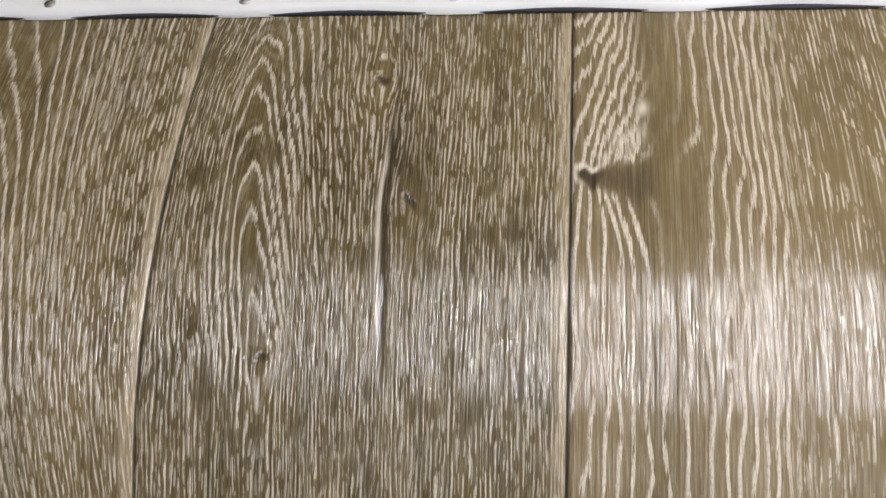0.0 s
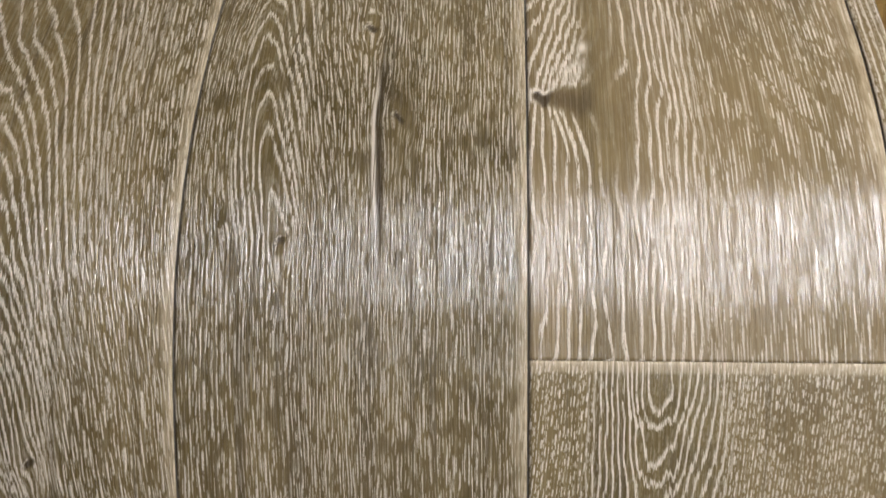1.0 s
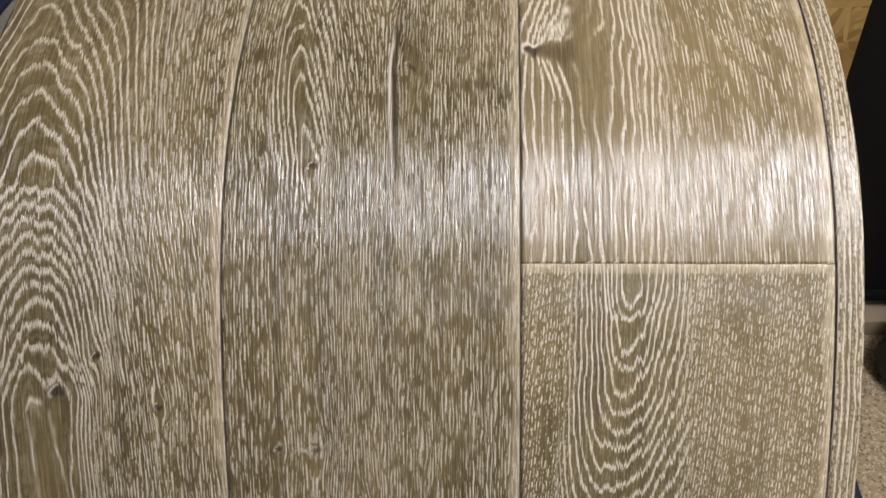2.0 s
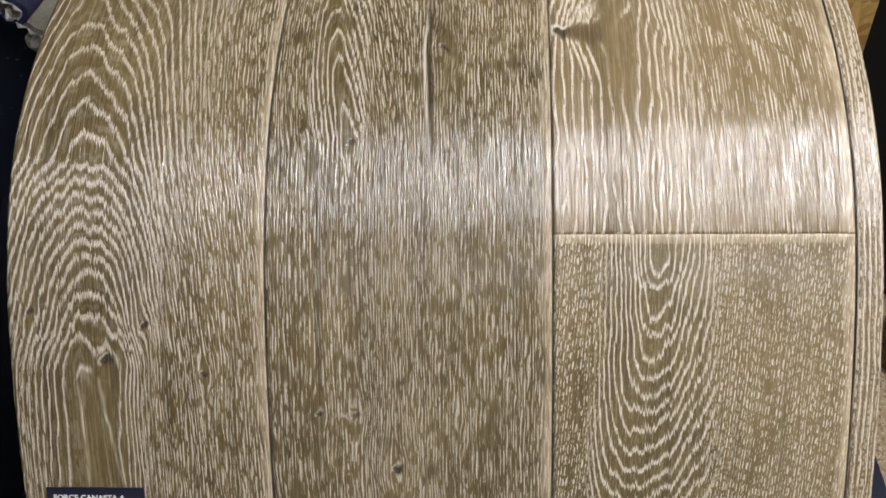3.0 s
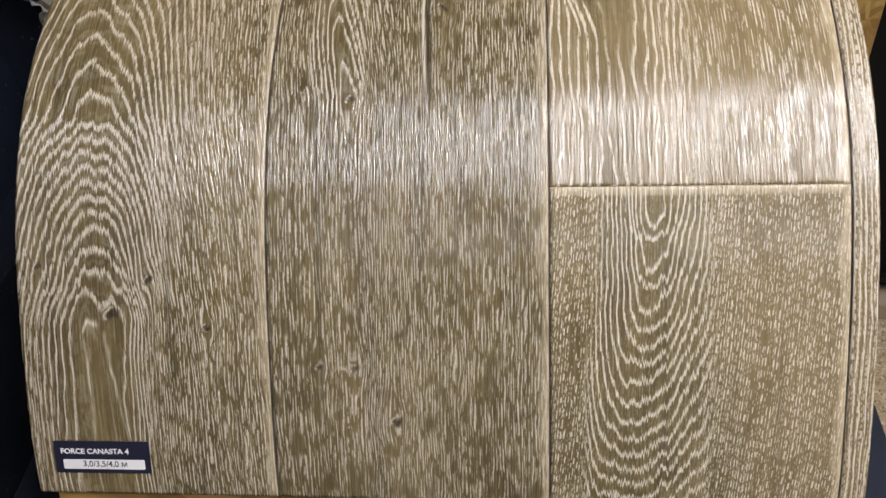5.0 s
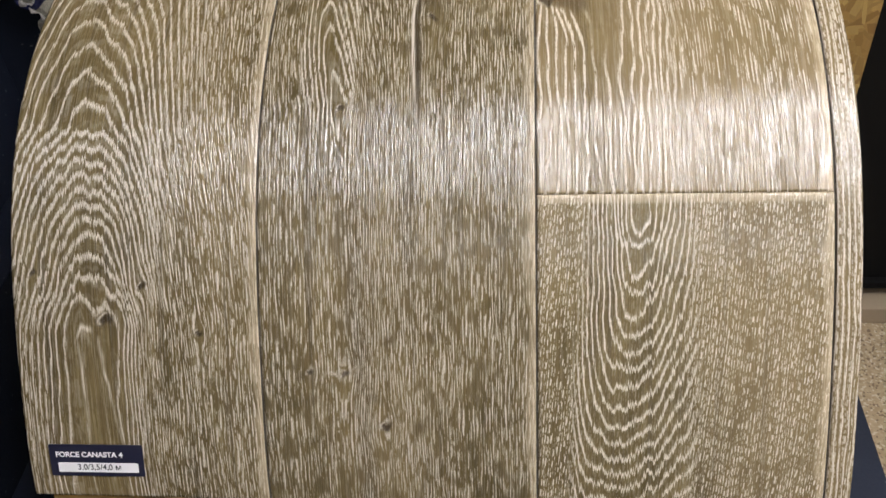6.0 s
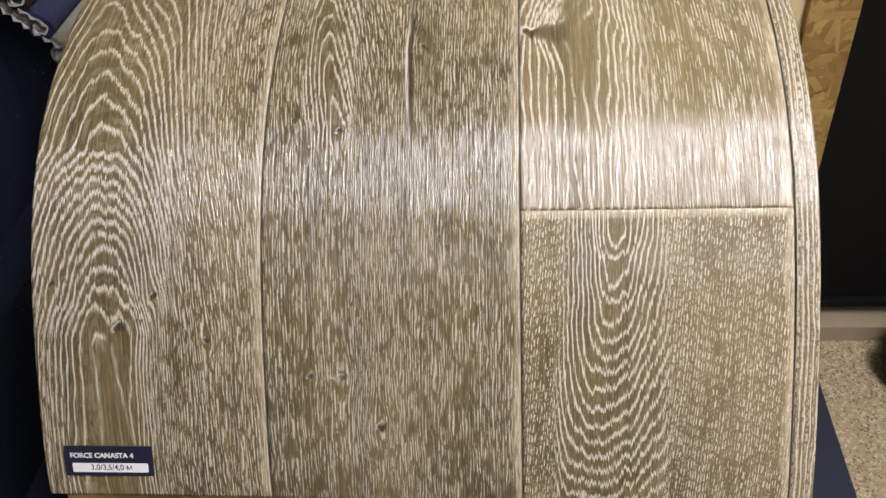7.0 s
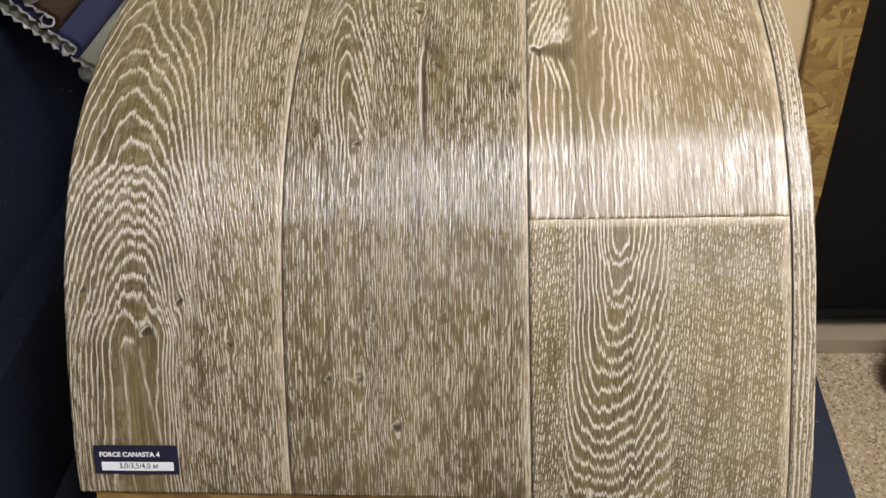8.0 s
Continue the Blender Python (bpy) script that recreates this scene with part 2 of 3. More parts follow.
def prism(points, axis, a, b, bevel=0.0):
    """A plate with the outline points, drawn out along an axis from a to b."""
    bm = bmesh.new()
    put = {"x": lambda p, c: (c, p[0], p[1]), "y": lambda p, c: (p[0], c, p[1]), "z": lambda p, c: (p[0], p[1], c)}[axis]
    lo = [bm.verts.new(put(p, a)) for p in points]
    hi = [bm.verts.new(put(p, b)) for p in points]
    bm.faces.new(lo)
    bm.faces.new(hi[::-1])
    for i in range(len(points)):
        j = (i + 1) % len(points)
        bm.faces.new((lo[i], hi[i], hi[j], lo[j]))
    bmesh.ops.recalc_face_normals(bm, faces=bm.faces[:])
    if bevel:
        bmesh.ops.bevel(bm, geom=bm.edges[:], offset=bevel, segments=1, affect="EDGES")
    return bm


# ---- the sample's bend: slope in degrees by the length along the sheet from its lower edge ----
S_MAX = 0.60
_s = np.linspace(-0.03, S_MAX, 631)
_phi = np.radians(np.where(_s < 0.5156, np.polyval([-20013.82, 29875.41, -15132.26, 2936.58, -288.91, 67.6], np.clip(_s, 0, 0.5)), 8.0))
_phi = np.convolve(np.pad(_phi, 12, mode="edge"), np.ones(25) / 25, "valid")
_y = np.concatenate([[0], np.cumsum(np.diff(_s) * np.cos((_phi[1:] + _phi[:-1]) / 2))])
_z = np.concatenate([[0], np.cumsum(np.diff(_s) * np.sin((_phi[1:] + _phi[:-1]) / 2))])
_i0 = int(np.argmin(abs(_s)))
_y += 0.0363 - _y[_i0]
_z += EYE - 0.5573 - _z[_i0]


def bend(v, off=0.0):
    """y and z of the sheet's face at length v, lifted off it by off."""
    p = np.interp(v, _s, _phi)
    return np.interp(v, _s, _y) - off * np.sin(p), np.interp(v, _s, _z) + off * np.cos(p)


def on_sheet(u, v, off=0.0, turn=0.0):
    """A pose on the sheet: x along it, y up it, z out of it."""
    y, z = bend(v, off)
    return pose(u, float(y), float(z), math.degrees(float(np.interp(v, _s, _phi)))) @ pose(0, 0, 0, 0, 0, turn)


def bent_slab(name, u0, u1, v0, v1, top, bottom, material, parent, nv=90, label=""):
    vs = np.linspace(v0, v1, nv)
    hi, lo = np.array(bend(vs, top)).T, np.array(bend(vs, bottom)).T
    outline = [tuple(p) for p in hi] + [tuple(p) for p in lo[::-1]]
    bm = bmesh.new()
    a = [bm.verts.new((u0, *p)) for p in outline]
    b = [bm.verts.new((u1, *p)) for p in outline]
    k = len(outline)
    for i in range(k):
        bm.faces.new((a[i], a[(i + 1) % k], b[(i + 1) % k], b[i]))
    for i in range(nv - 1):
        bm.faces.new((a[i], a[k - 1 - i], a[k - 2 - i], a[i + 1]))
        bm.faces.new((b[i], b[i + 1], b[k - 2 - i], b[k - 1 - i]))
    bmesh.ops.recalc_face_normals(bm, faces=bm.faces[:])
    return part(name, bm, material, parent, label)


# ---- the room ----
ROOM = (-2.4, 2.6, -2.6, 1.035, 2.75)


def room():
    x0, x1, y0, y1, h = ROOM
    floor = tagged(part("floor", box(x0 - 0.2, x1 + 0.2, y0 - 0.2, y1 + 0.4, -0.1, 0.0), FLOOR), "beige speckled linoleum floor", "floor", kind="structure")
    tagged(part("ceiling", box(x0 - 0.2, x1 + 0.2, y0 - 0.2, y1 + 0.4, h, h + 0.1), CEILING), "white ceiling", "ceiling", kind="structure")
    tagged(part("wall_north", box(x0 - 0.2, 0.535, y1, y1 + 0.16, 0, h), CREAM_WALL), "cream painted wall behind the display stands", "wall", kind="structure")
    tagged(part("wall_north_east", box(1.50, x1 + 0.2, y1, y1 + 0.16, 0, h), CREAM_WALL), "cream painted wall beside the door", "wall", kind="structure")
    tagged(part("wall_north_lintel", box(0.535, 1.50, y1, y1 + 0.16, 2.12, h), CREAM_WALL), "cream painted wall above the door", "wall", kind="structure")
    # south, west and east walls are unseen, added to close the room and limit bounce
    tagged(part("wall_south", box(x0 - 0.2, x1 + 0.2, y0 - 0.15, y0, 0, h), UNSEEN_WALL), "unseen grey wall added to limit bounced light", "wall", kind="structure")
    tagged(part("wall_west", box(x0 - 0.15, x0, y0, y1, 0, h), UNSEEN_WALL), "unseen grey wall added to limit bounced light", "wall", kind="structure")
    tagged(part("wall_east", box(x1, x1 + 0.15, y0, y1, 0, h), UNSEEN_WALL), "unseen grey wall added to limit bounced light", "wall", kind="structure")
    door = thing("door_1", "closed black-brown door above a beige sill", "door", (1.02, 1.06, 0), kind="structure")
    part("door_leaf", box(-0.485, 0.48, 0.0, 0.04, 0.085, 2.1, 0.003), DOOR, door)
    part("door_seal", box(-0.485, 0.48, -0.018, 0.0, 0.082, 0.1, 0.003), DOOR, door)
    sill = part("trim_sill", box(0.50, 1.50, 1.018, 1.12, 0.0, 0.045, 0.004), SILL)
    tagged(sill, "worn beige painted door sill on the floor", "sill", kind="structure")
    return floor


room()


def osb_trim():
    """A rough strand-board strip up the door's side."""
    ob = thing("strand_board_strip", "raw strand board strip beside the dark door", "board", (0.51, 1.026, 0))
    part("board", box(-0.0405, 0.0415, -0.009, 0.009, 0.0, 2.15, 0.0015), OSB, ob)
    rng = random.Random(5)
    bm = bmesh.new()
    for _ in range(520):
        w, l = rng.uniform(0.005, 0.016), rng.uniform(0.02, 0.07)
        a = rng.gauss(0.9, 0.6) if rng.random() < 0.6 else rng.uniform(-1.6, 1.6)
        cx, cz = rng.uniform(-0.035, 0.036), rng.uniform(0.05, 1.9)
        lift = rng.uniform(0.0002, 0.0012)
        pts = []
        for k, (px, pz) in enumerate(((-l, -w), (-l * 0.4, -w * 1.15), (l, -w * rng.uniform(0.3, 1)), (l * 0.8, w), (-l * 0.2, w * 1.1), (-l * 0.9, w * 0.6))):
            x = cx + (px * math.cos(a) - pz * math.sin(a)) / 2
            z = cz + (px * math.sin(a) + pz * math.cos(a)) / 2
            pts.append((max(-0.040, min(0.041, x)), z))
        top = [bm.verts.new((x, -0.009 - lift, z)) for x, z in pts]
        low = [bm.verts.new((x, -0.0088, z)) for x, z in pts]
        bm.faces.new(top)
        for i in range(6):
            bm.faces.new((top[i], low[i], low[(i + 1) % 6], top[(i + 1) % 6]))
    bmesh.ops.recalc_face_normals(bm, faces=bm.faces[:])
    tagged(part("strand_layer", bm, STRAND, ob), kind="stuff")


osb_trim()


def ceiling_light(x, y, half, glow, label):
    ob = thing("ceiling_light", label, "ceiling light", (x, y, 2.75), "ceiling lights")
    part("diffuser", box(-0.28, 0.28, -half, half, -0.014, -0.008), glow, ob)
    bm = bmesh.new()
    outer, inner = [[(sx * (0.28 + rim), sy * (half + rim)) for sx, sy in ((-1, -1), (1, -1), (1, 1), (-1, 1))] for rim in (0.02, 0.0)]
    rings = [[bm.verts.new((px, py, z)) for px, py in loop] for loop, z in ((outer, 0), (outer, -0.018), (inner, -0.018), (inner, 0))]
    for a, b in zip(rings, rings[1:] + rings[:1]):
        for i in range(4):
            bm.faces.new((a[i], a[(i + 1) % 4], b[(i + 1) % 4], b[i]))
    bmesh.ops.recalc_face_normals(bm, faces=bm.faces[:])
    part("frame", bm, WHITE_PLASTIC, ob)
    return ob


GLOW = glowing("lamp_diffuser", (0.965, 0.965, 1.01), LAMP_POWER)
ceiling_light(0.83, -0.42, 0.54, GLOW, "long glowing white ceiling panel in a white frame")
# unseen second panel, placed by the lower board's sheen, dimmed to limit its fill
ceiling_light(0.85, -1.85, 0.28, glowing("dim_lamp_diffuser", (0.965, 0.965, 1.0), LAMP_POWER * 0.32), "square dimmer white ceiling panel in a white frame")


# ---- the flooring sample ----
U_LEFT, U_B, U_C, U_D, U_RIGHT, V_END, V_TOP = -0.3865, -0.1999, 0.0, 0.2006, 0.2190, 0.2290, 0.57


def waves(x, seed, n=5, f0=3.0, f1=40.0):
    """Smooth noise of one variable, about -1 to 1."""
    r = np.random.RandomState(seed)
    out = 0
    for f, p in zip(np.geomspace(f0, f1, n), r.uniform(0, 6.28, n)):
        out = out + np.sin(x * f * 6.283 + p) * (f0 / f) ** 0.6
    return out / 1.8


def knots_of(u, v, spots):
    """The rings' places pushed aside round knots, the dark of the knots and the pale filler in them."""
    dark, fleck = np.zeros_like(u), np.zeros_like(u)
    for ku, kv, size in spots:
        du, dv = u - ku, v - kv
        g = np.exp(-(du / (size * 2.6)) ** 2 - (dv / (size * 5.0)) ** 2)
        u = u - du * 0.75 * g
        r = np.hypot(du / size, dv / (size * 0.7))
        dark = np.maximum(dark, np.clip(2.0 - r * 1.3, 0, 1))
        lit = np.exp(-((r - 0.9) / 0.25) ** 2) * np.clip(0.35 + (0.8 * dv - du) / size * 1.5, 0, 1)
        fleck = np.maximum(fleck, lit)
    return u, dark * (1 - fleck), fleck


def cathedral(u, v, axis_v, axis_u, tip_v, tip_i, r_i, step, right=1.0, left=1.0):
    """Year rings cut lengthways: nested arches round an axis that run out into straight lines; right and left: how steep the flanks are."""
    mid = float(np.mean(axis_u))
    u0 = mid + (np.interp(v, axis_v, axis_u) - mid) * np.exp(-((u - mid) / 0.045) ** 2)
    table = np.concatenate([r_i, r_i[-1] + step * np.arange(1, 90)])
    idx = np.arange(len(table), dtype=float)
    d = np.interp(np.interp(v, tip_v, tip_i), idx, table)
    du = (u - u0) * np.where(u > u0, right, left)
    r = np.sqrt(du ** 2 + d ** 2)
    return np.interp(r, table, idx), np.exp(-(du / (0.6 * d + 0.035)) ** 2)


def grain_one(u, v):
    u, dark, fleck = knots_of(u, v, [(-0.3162, 0.1429, 0.0055), (-0.288, 0.1623, 0.0035), (-0.2453, 0.1308, 0.0028), (-0.3707, 0.1725, 0.003)])
    ring, calm = cathedral(u, v, [0.0, 0.21, 0.285, 0.357, 0.447], [-0.328, -0.3237, -0.3281, -0.3411, -0.3648],
                           [0.02, 0.133, 0.161, 0.18, 0.21, 0.241, 0.284, 0.309, 0.357, 0.41, 0.447, 0.52], [0.5, 1, 2, 3, 5, 8, 12, 13, 15, 17, 18, 20],
                           np.array([0, 0.011, 0.025, 0.030, 0.034]), 0.0034)
    clear = np.exp(-((u + 0.326) / 0.012) ** 2) * np.clip((0.15 - v) / 0.03, 0, 1)
    # the innermost ring round the plume: a hooked tip on two uneven stems
    below = lambda top: np.clip((top - v) / 0.006, 0, 1) * np.clip((v - 0.02) / 0.03, 0, 1)
    bow = 0.0012 * waves(v, 17, 4, 6.0, 45.0)
    stem = np.exp(-((u + 0.337 + bow - 0.04 * (0.119 - v)) / 0.0009) ** 2) * below(0.128)
    stem = np.maximum(stem, np.exp(-((u + 0.319 - 1.3 * bow - 0.12 * (0.124 - v)) / 0.0008) ** 2) * below(0.134))
    tip = np.exp(-((v - 0.1345 + 80.0 * np.clip(-0.327 - u, 0, 1) ** 2) / 0.0024) ** 2) * np.clip((u + 0.340) / 0.003, 0, 1) * np.clip((-0.321 - u) / 0.003, 0, 1)
    fleck = np.maximum(fleck, np.maximum(stem * np.clip(0.55 + 0.5 * waves(v, 19, 3, 12.0, 60.0), 0, 1), tip))
    return ring, calm, dark, clear, 0.13, fleck


def grain_two(u, v):
    u, dark, fleck = knots_of(u, v, [(-0.1093, 0.0663, 0.0042), (-0.138, 0.1017, 0.003), (-0.164, 0.0997, 0.0025), (-0.1405, 0.2952, 0.0028), (-0.076, 0.372, 0.0035), (-0.098, 0.445, 0.004)])
    ring, calm = cathedral(u, v, [0.0, 0.295, 0.336, 0.395, 0.442], [-0.138, -0.1405, -0.1483, -0.1582, -0.165],
                           [0.2, 0.30, 0.336, 0.369, 0.395, 0.418, 0.442, 0.52], [0.0, 0.3, 1, 2, 3, 4, 5, 9],
                           np.array([0, 0.0055, 0.0095]), 0.0031)
    calm = np.clip(1.3 * calm * np.clip((v - 0.27) / 0.05, 0, 1) * np.exp(-((u + 0.152) / 0.019) ** 4), 0, 1)
    crack = np.exp(-((u + 0.0852 + 0.03 * (v - 0.34)) / 0.0021) ** 2) * np.clip((v - 0.27) / 0.04, 0, 1) * np.clip((0.43 - v) / 0.04, 0, 1)
    twig = np.exp(-((u + 0.143 - 0.5 * (v - 0.1005)) / 0.009) ** 2 - ((v - 0.1005 - 0.18 * (u + 0.143)) / 0.0011) ** 2)
    bark = sum(np.exp(-((u - bu) / bs) ** 2 - ((v - bv) / (bs * 0.7)) ** 2) for bu, bv, bs in ((-0.168, 0.098, 0.006), (-0.165, 0.078, 0.007), (-0.082, 0.058, 0.007), (-0.115, 0.086, 0.006), (-0.076, 0.385, 0.007), (-0.105, 0.128, 0.006)))
    fleck, dark = np.maximum(fleck, 0.9 * twig), np.maximum(dark, 0.35 * np.clip(bark, 0, 1))
    split = np.exp(-((u + 0.0880 + 0.03 * (v - 0.34)) / 0.0011) ** 2) * np.clip((v - 0.29) / 0.03, 0, 1) * np.clip((0.41 - v) / 0.03, 0, 1)
    # bare spots that the lime has left out, most of them low on the board
    rng = random.Random(77)
    bare = 0
    for _ in range(120):
        bu, bv, bw, bl = rng.uniform(-0.2, 0), 0.5 * rng.random() ** 1.5, rng.uniform(0.0018, 0.0052), rng.uniform(0.0035, 0.011)
        lean = rng.uniform(-0.5, 0.5)
        bare = bare + rng.uniform(0.8, 1.2) * np.exp(-(((u - bu - lean * (v - bv)) / bw) ** 2 + ((v - bv) / bl) ** 2) ** 1.5)
    return ring, calm, np.maximum(dark, crack * 0.95), np.clip(0.3 * crack + bare + 0.6 * np.exp(-((u + 0.073) / 0.009) ** 2 - ((v - 0.375) / 0.05) ** 4), 0, 0.95), 0.30, np.maximum(fleck, 1.8 * split)


def grain_three(u, v):
    ku, kv = 0.0085, 0.3868
    du, dv = u - ku, v - kv
    r = np.hypot(du / 0.0062, dv / 0.0050)
    dark = np.clip(1.9 - r * 1.3, 0, 1)
    fleck = np.exp(-((r - 1.15) / 0.28) ** 2) * np.clip(0.8 + (0.9 * dv - 0.9 * du) / 0.006, 0, 1.4)
    # a dark wing beside the knot with a pale ragged upper edge
    wing = np.clip((du - 0.002) / 0.006, 0, 1) * np.clip((0.034 - du) / 0.008, 0, 1)
    mid = 0.10 * du - 0.004
    half = 0.0035 + 0.30 * np.clip(du, 0, 0.04)
    dark = np.maximum(dark, 0.55 * wing * np.clip(1.4 - abs(dv - mid) / half, 0, 1))
    for fu, fv, fs in ((0.024, 0.4045, 0.0042), (0.030, 0.412, 0.0044), (0.034, 0.427, 0.0032), (0.016, 0.396, 0.0022)):
        fleck = np.maximum(fleck, np.exp(-((u - fu) / fs) ** 2 - ((v - fv) / (fs * 1.5)) ** 2))
    # lines gather at the knot, fan up and away from it, and spread where the board is clear
    w = u + 1.15 * du * np.exp(-(du / 0.022) ** 2 - (dv / 0.024) ** 2)
    fan = np.exp(-((u - 0.012) / 0.032) ** 2) * np.clip(dv, 0, 1) * 0.30
    w = w - fan - 0.05 * np.clip(v - 0.40, 0, 1) - 0.0030 * np.sin(u * 95 + 1.0) + 0.0022 * waves(v + 1.5 * u, 91, 4, 5.0, 25.0)
    ring = np.interp(w, [-0.1, 0.034, 0.062, 0.11, 0.15, 0.25], [-10, 7.5, 11.0, 19.5, 29, 56])
    clear = 0.93 * np.exp(-((u - 0.046 + 0.04 * (v - 0.38)) / 0.011) ** 4) * np.clip((v - 0.30) / 0.05, 0, 1)
    calm = np.clip(0.62 * np.exp(-((u - 0.04) / 0.062) ** 4), 0, 1)
    clear = np.maximum(clear, np.clip(1.6 * wing * np.clip(1.5 - abs(dv - mid) / half, 0, 1), 0, 1))
    return ring, calm, dark * (1 - np.clip(fleck, 0, 1)), clear, 0.0, fleck


def grain_four(u, v):
    ring, calm = cathedral(u, v, [0.0, 0.042, 0.112, 0.155, 0.219], [0.044, 0.0493, 0.0583, 0.0652, 0.0703],
                           [0.0, 0.061, 0.0738, 0.0876, 0.104, 0.115, 0.129, 0.1415, 0.161, 0.1715, 0.1947, 0.2026, 0.2223],
                           [16, 11, 10, 9, 8, 7, 6, 5, 4, 3, 2, 1, 0],
                           np.concatenate([[0, 0.0070, 0.0106, 0.0142, 0.0172, 0.0200], 0.0200 + 0.0031 * np.arange(1, 11)]), 0.0034, 0.64, 1.2)
    calm = calm * np.exp(-((u - 0.069) / 0.043) ** 4)
    crease = np.exp(-((u - 0.186) / 0.012) ** 4 - ((v - 0.157 + 0.12 * (u - 0.186)) / 0.0022) ** 2)
    return ring, calm, 0.12 * crease, crease, 0.0, np.zeros_like(u)


def grain_five(u, v):
    return (u + 0.02 * (v - 0.2) ** 2) / 0.0039, np.full_like(u, 0.35), np.zeros_like(u), np.zeros_like(u), 0.0, np.zeros_like(u)


def plank(u0, u1, v0, v1, grain, seed, parent, pale_right=True, pale_top=False, reach=0.015, dense=0.55, rows=1.25):
    """One printed board of the sheet: a bent grid with rounded-off edges and a skirt."""
    g = 0.0005
    us = np.concatenate([[u0 + g, u0 + g], np.linspace(u0 + 0.0018, u1 - 0.0018, max(5, int((u1 - u0) / 0.0010))), [u1 - g, u1 - g]])
    h = 0.00012
    vs = np.concatenate([[v0 + h, v0 + h], np.linspace(v0 + 0.0018, v1 - 0.0018, max(5, int((v1 - v0) / 0.0014))), [v1 - h, v1 - h]])
    U, V = np.meshgrid(us, vs, indexing="ij")
    lift = np.zeros_like(U)
    for k, h in ((0, -0.0012), (1, -0.0003)):
        lift[k, :] = lift[-1 - k, :] = h
    for k, h in ((1, -0.0002), (0, -0.0007)):
        lift[:, k] = np.minimum(lift[:, k], h)
        lift[:, -1 - k] = np.minimum(lift[:, -1 - k], h)
    Y, Z = bend(V, lift)
    nu, nv = U.shape
    idx = np.arange(nu * nv).reshape(nu, nv)
    quads = np.stack([idx[:-1, :-1], idx[1:, :-1], idx[1:, 1:], idx[:-1, 1:]], -1).reshape(-1, 4)
    me = bpy.data.meshes.new("plank")
    me.from_pydata(np.stack([U, Y, Z], -1).reshape(-1, 3).tolist(), [], quads.tolist())
    me.polygons.foreach_set("use_smooth", np.ones(len(me.polygons), dtype=bool))
    wob = 0.0007 * waves(V, seed, 4, 2.0, 14.0) + 0.00035 * waves(V + 3 * U, seed + 1, 4, 15.0, 60.0)
    ring, calm, knot, clear, tone, fleck = grain(U + wob, V + (0.0036 if grain is grain_one else 0.0052) * waves(U + 0.02 * V, seed + 2, 6, 14.0, 150.0))
    ring = ring + 0.16 * waves(U * 1.7 + V * 0.35, seed + 3, 5, 9.0, 70.0) + 0.12 * waves(V + 0.05 * U, seed + 7, 5, 6.0, 45.0) * waves(U, seed + 8, 3, 8.0, 30.0)
    edge = np.zeros_like(U)
    if pale_right:
        edge = np.clip(1 - (u1 - U) / (0.0075 + 0.0025 * waves(V, seed + 5, 4, 8, 50)), 0, 1) ** 0.5
    if pale_top:
        edge = np.maximum(edge, np.clip(1 - (v1 - V) / 0.007, 0, 1) ** 0.5)
    spacing = np.ones_like(U) * 0.004
    gu, gv = np.gradient(ring[2:-2, 2:-2], us[2:-2], vs[2:-2])
    spacing[2:-2, 2:-2] = 1.0 / np.maximum(np.hypot(gu, gv), 15.0)
    across = np.zeros_like(U)
    across[2:-2, 2:-2] = abs(gv) / np.maximum(np.hypot(gu, gv), 15.0)
    line = np.clip(((0.0014 if grain is grain_three else 0.0009) + (0.0019 if grain is grain_four else 0.0030) * across) / spacing, 0.08, 0.55)
    rise = np.zeros_like(U)
    rise[2:-2, 2:-2] = gv
    flow, along = ring * rows + seed * 31.0, V / reach + seed
    shade, warm, crowd = np.zeros_like(U), np.zeros_like(U), dense + 0.12 * waves(U, seed + 9, 4, 6.0, 30.0)
    if grain is grain_two:
        shade = np.exp(-((U + 0.086 - 0.03 * (V - 0.34)) / 0.0065) ** 2) * np.clip((V - 0.1) / 0.1, 0, 1) * (0.7 + 0.3 * waves(V, 3, 4, 4, 20))
        shade = np.maximum(shade, 0.45 * np.clip(clear - 0.25, 0, 1))
        shade = np.maximum(shade, 0.7 * np.exp(-((U + 0.128 + 0.04 * (V - 0.15)) / 0.007) ** 2) * np.clip((0.26 - V) / 0.06, 0, 1))
    if grain is grain_three:
        flow = (U + 0.035 * (V - 0.3)) / 0.0026
        curl = np.exp(-((U - 0.155) / 0.035) ** 2 - ((V - 0.40) / 0.04) ** 2)
        along = along + 1.0 * curl * waves(V * 0.6 + U, 5, 3, 20.0, 60.0)
        warm = np.clip(0.75 - 0.35 * waves(U, seed, 3, 9.0, 30.0), 0, 1)
    if grain is grain_four:
        flow = (U - 0.10 * (V - 0.1)) / 0.0023
        warm = 0.45 * np.clip((U - 0.09) / 0.06, 0, 1)
    if grain is grain_five:
        warm = np.full_like(U, 0.55)
    seam = np.zeros_like(U)
    seam[0, :] = seam[-1, :] = 1.0
    seam[1, :] = 0.9
    seam[2, :] = 0.4
    seam[:, -1] = seam[:, 0] = 0.35
    for name, a in (("line", line), ("rise", rise), ("flow", flow), ("along", along), ("dense", crowd), ("shade", shade), ("warm", warm), ("seam", seam), ("fleck", fleck), ("ring", ring), ("calm", calm), ("knot", knot), ("clear", clear), ("edge", edge), ("tone", np.full_like(U, tone))):
        me.attributes.new(name, "FLOAT", "POINT").data.foreach_set("value", np.ascontiguousarray(a, dtype=np.float32).ravel())
    layer = me.uv_layers.new(name="grain")
    loops = np.empty(len(me.loops), dtype=np.int32)
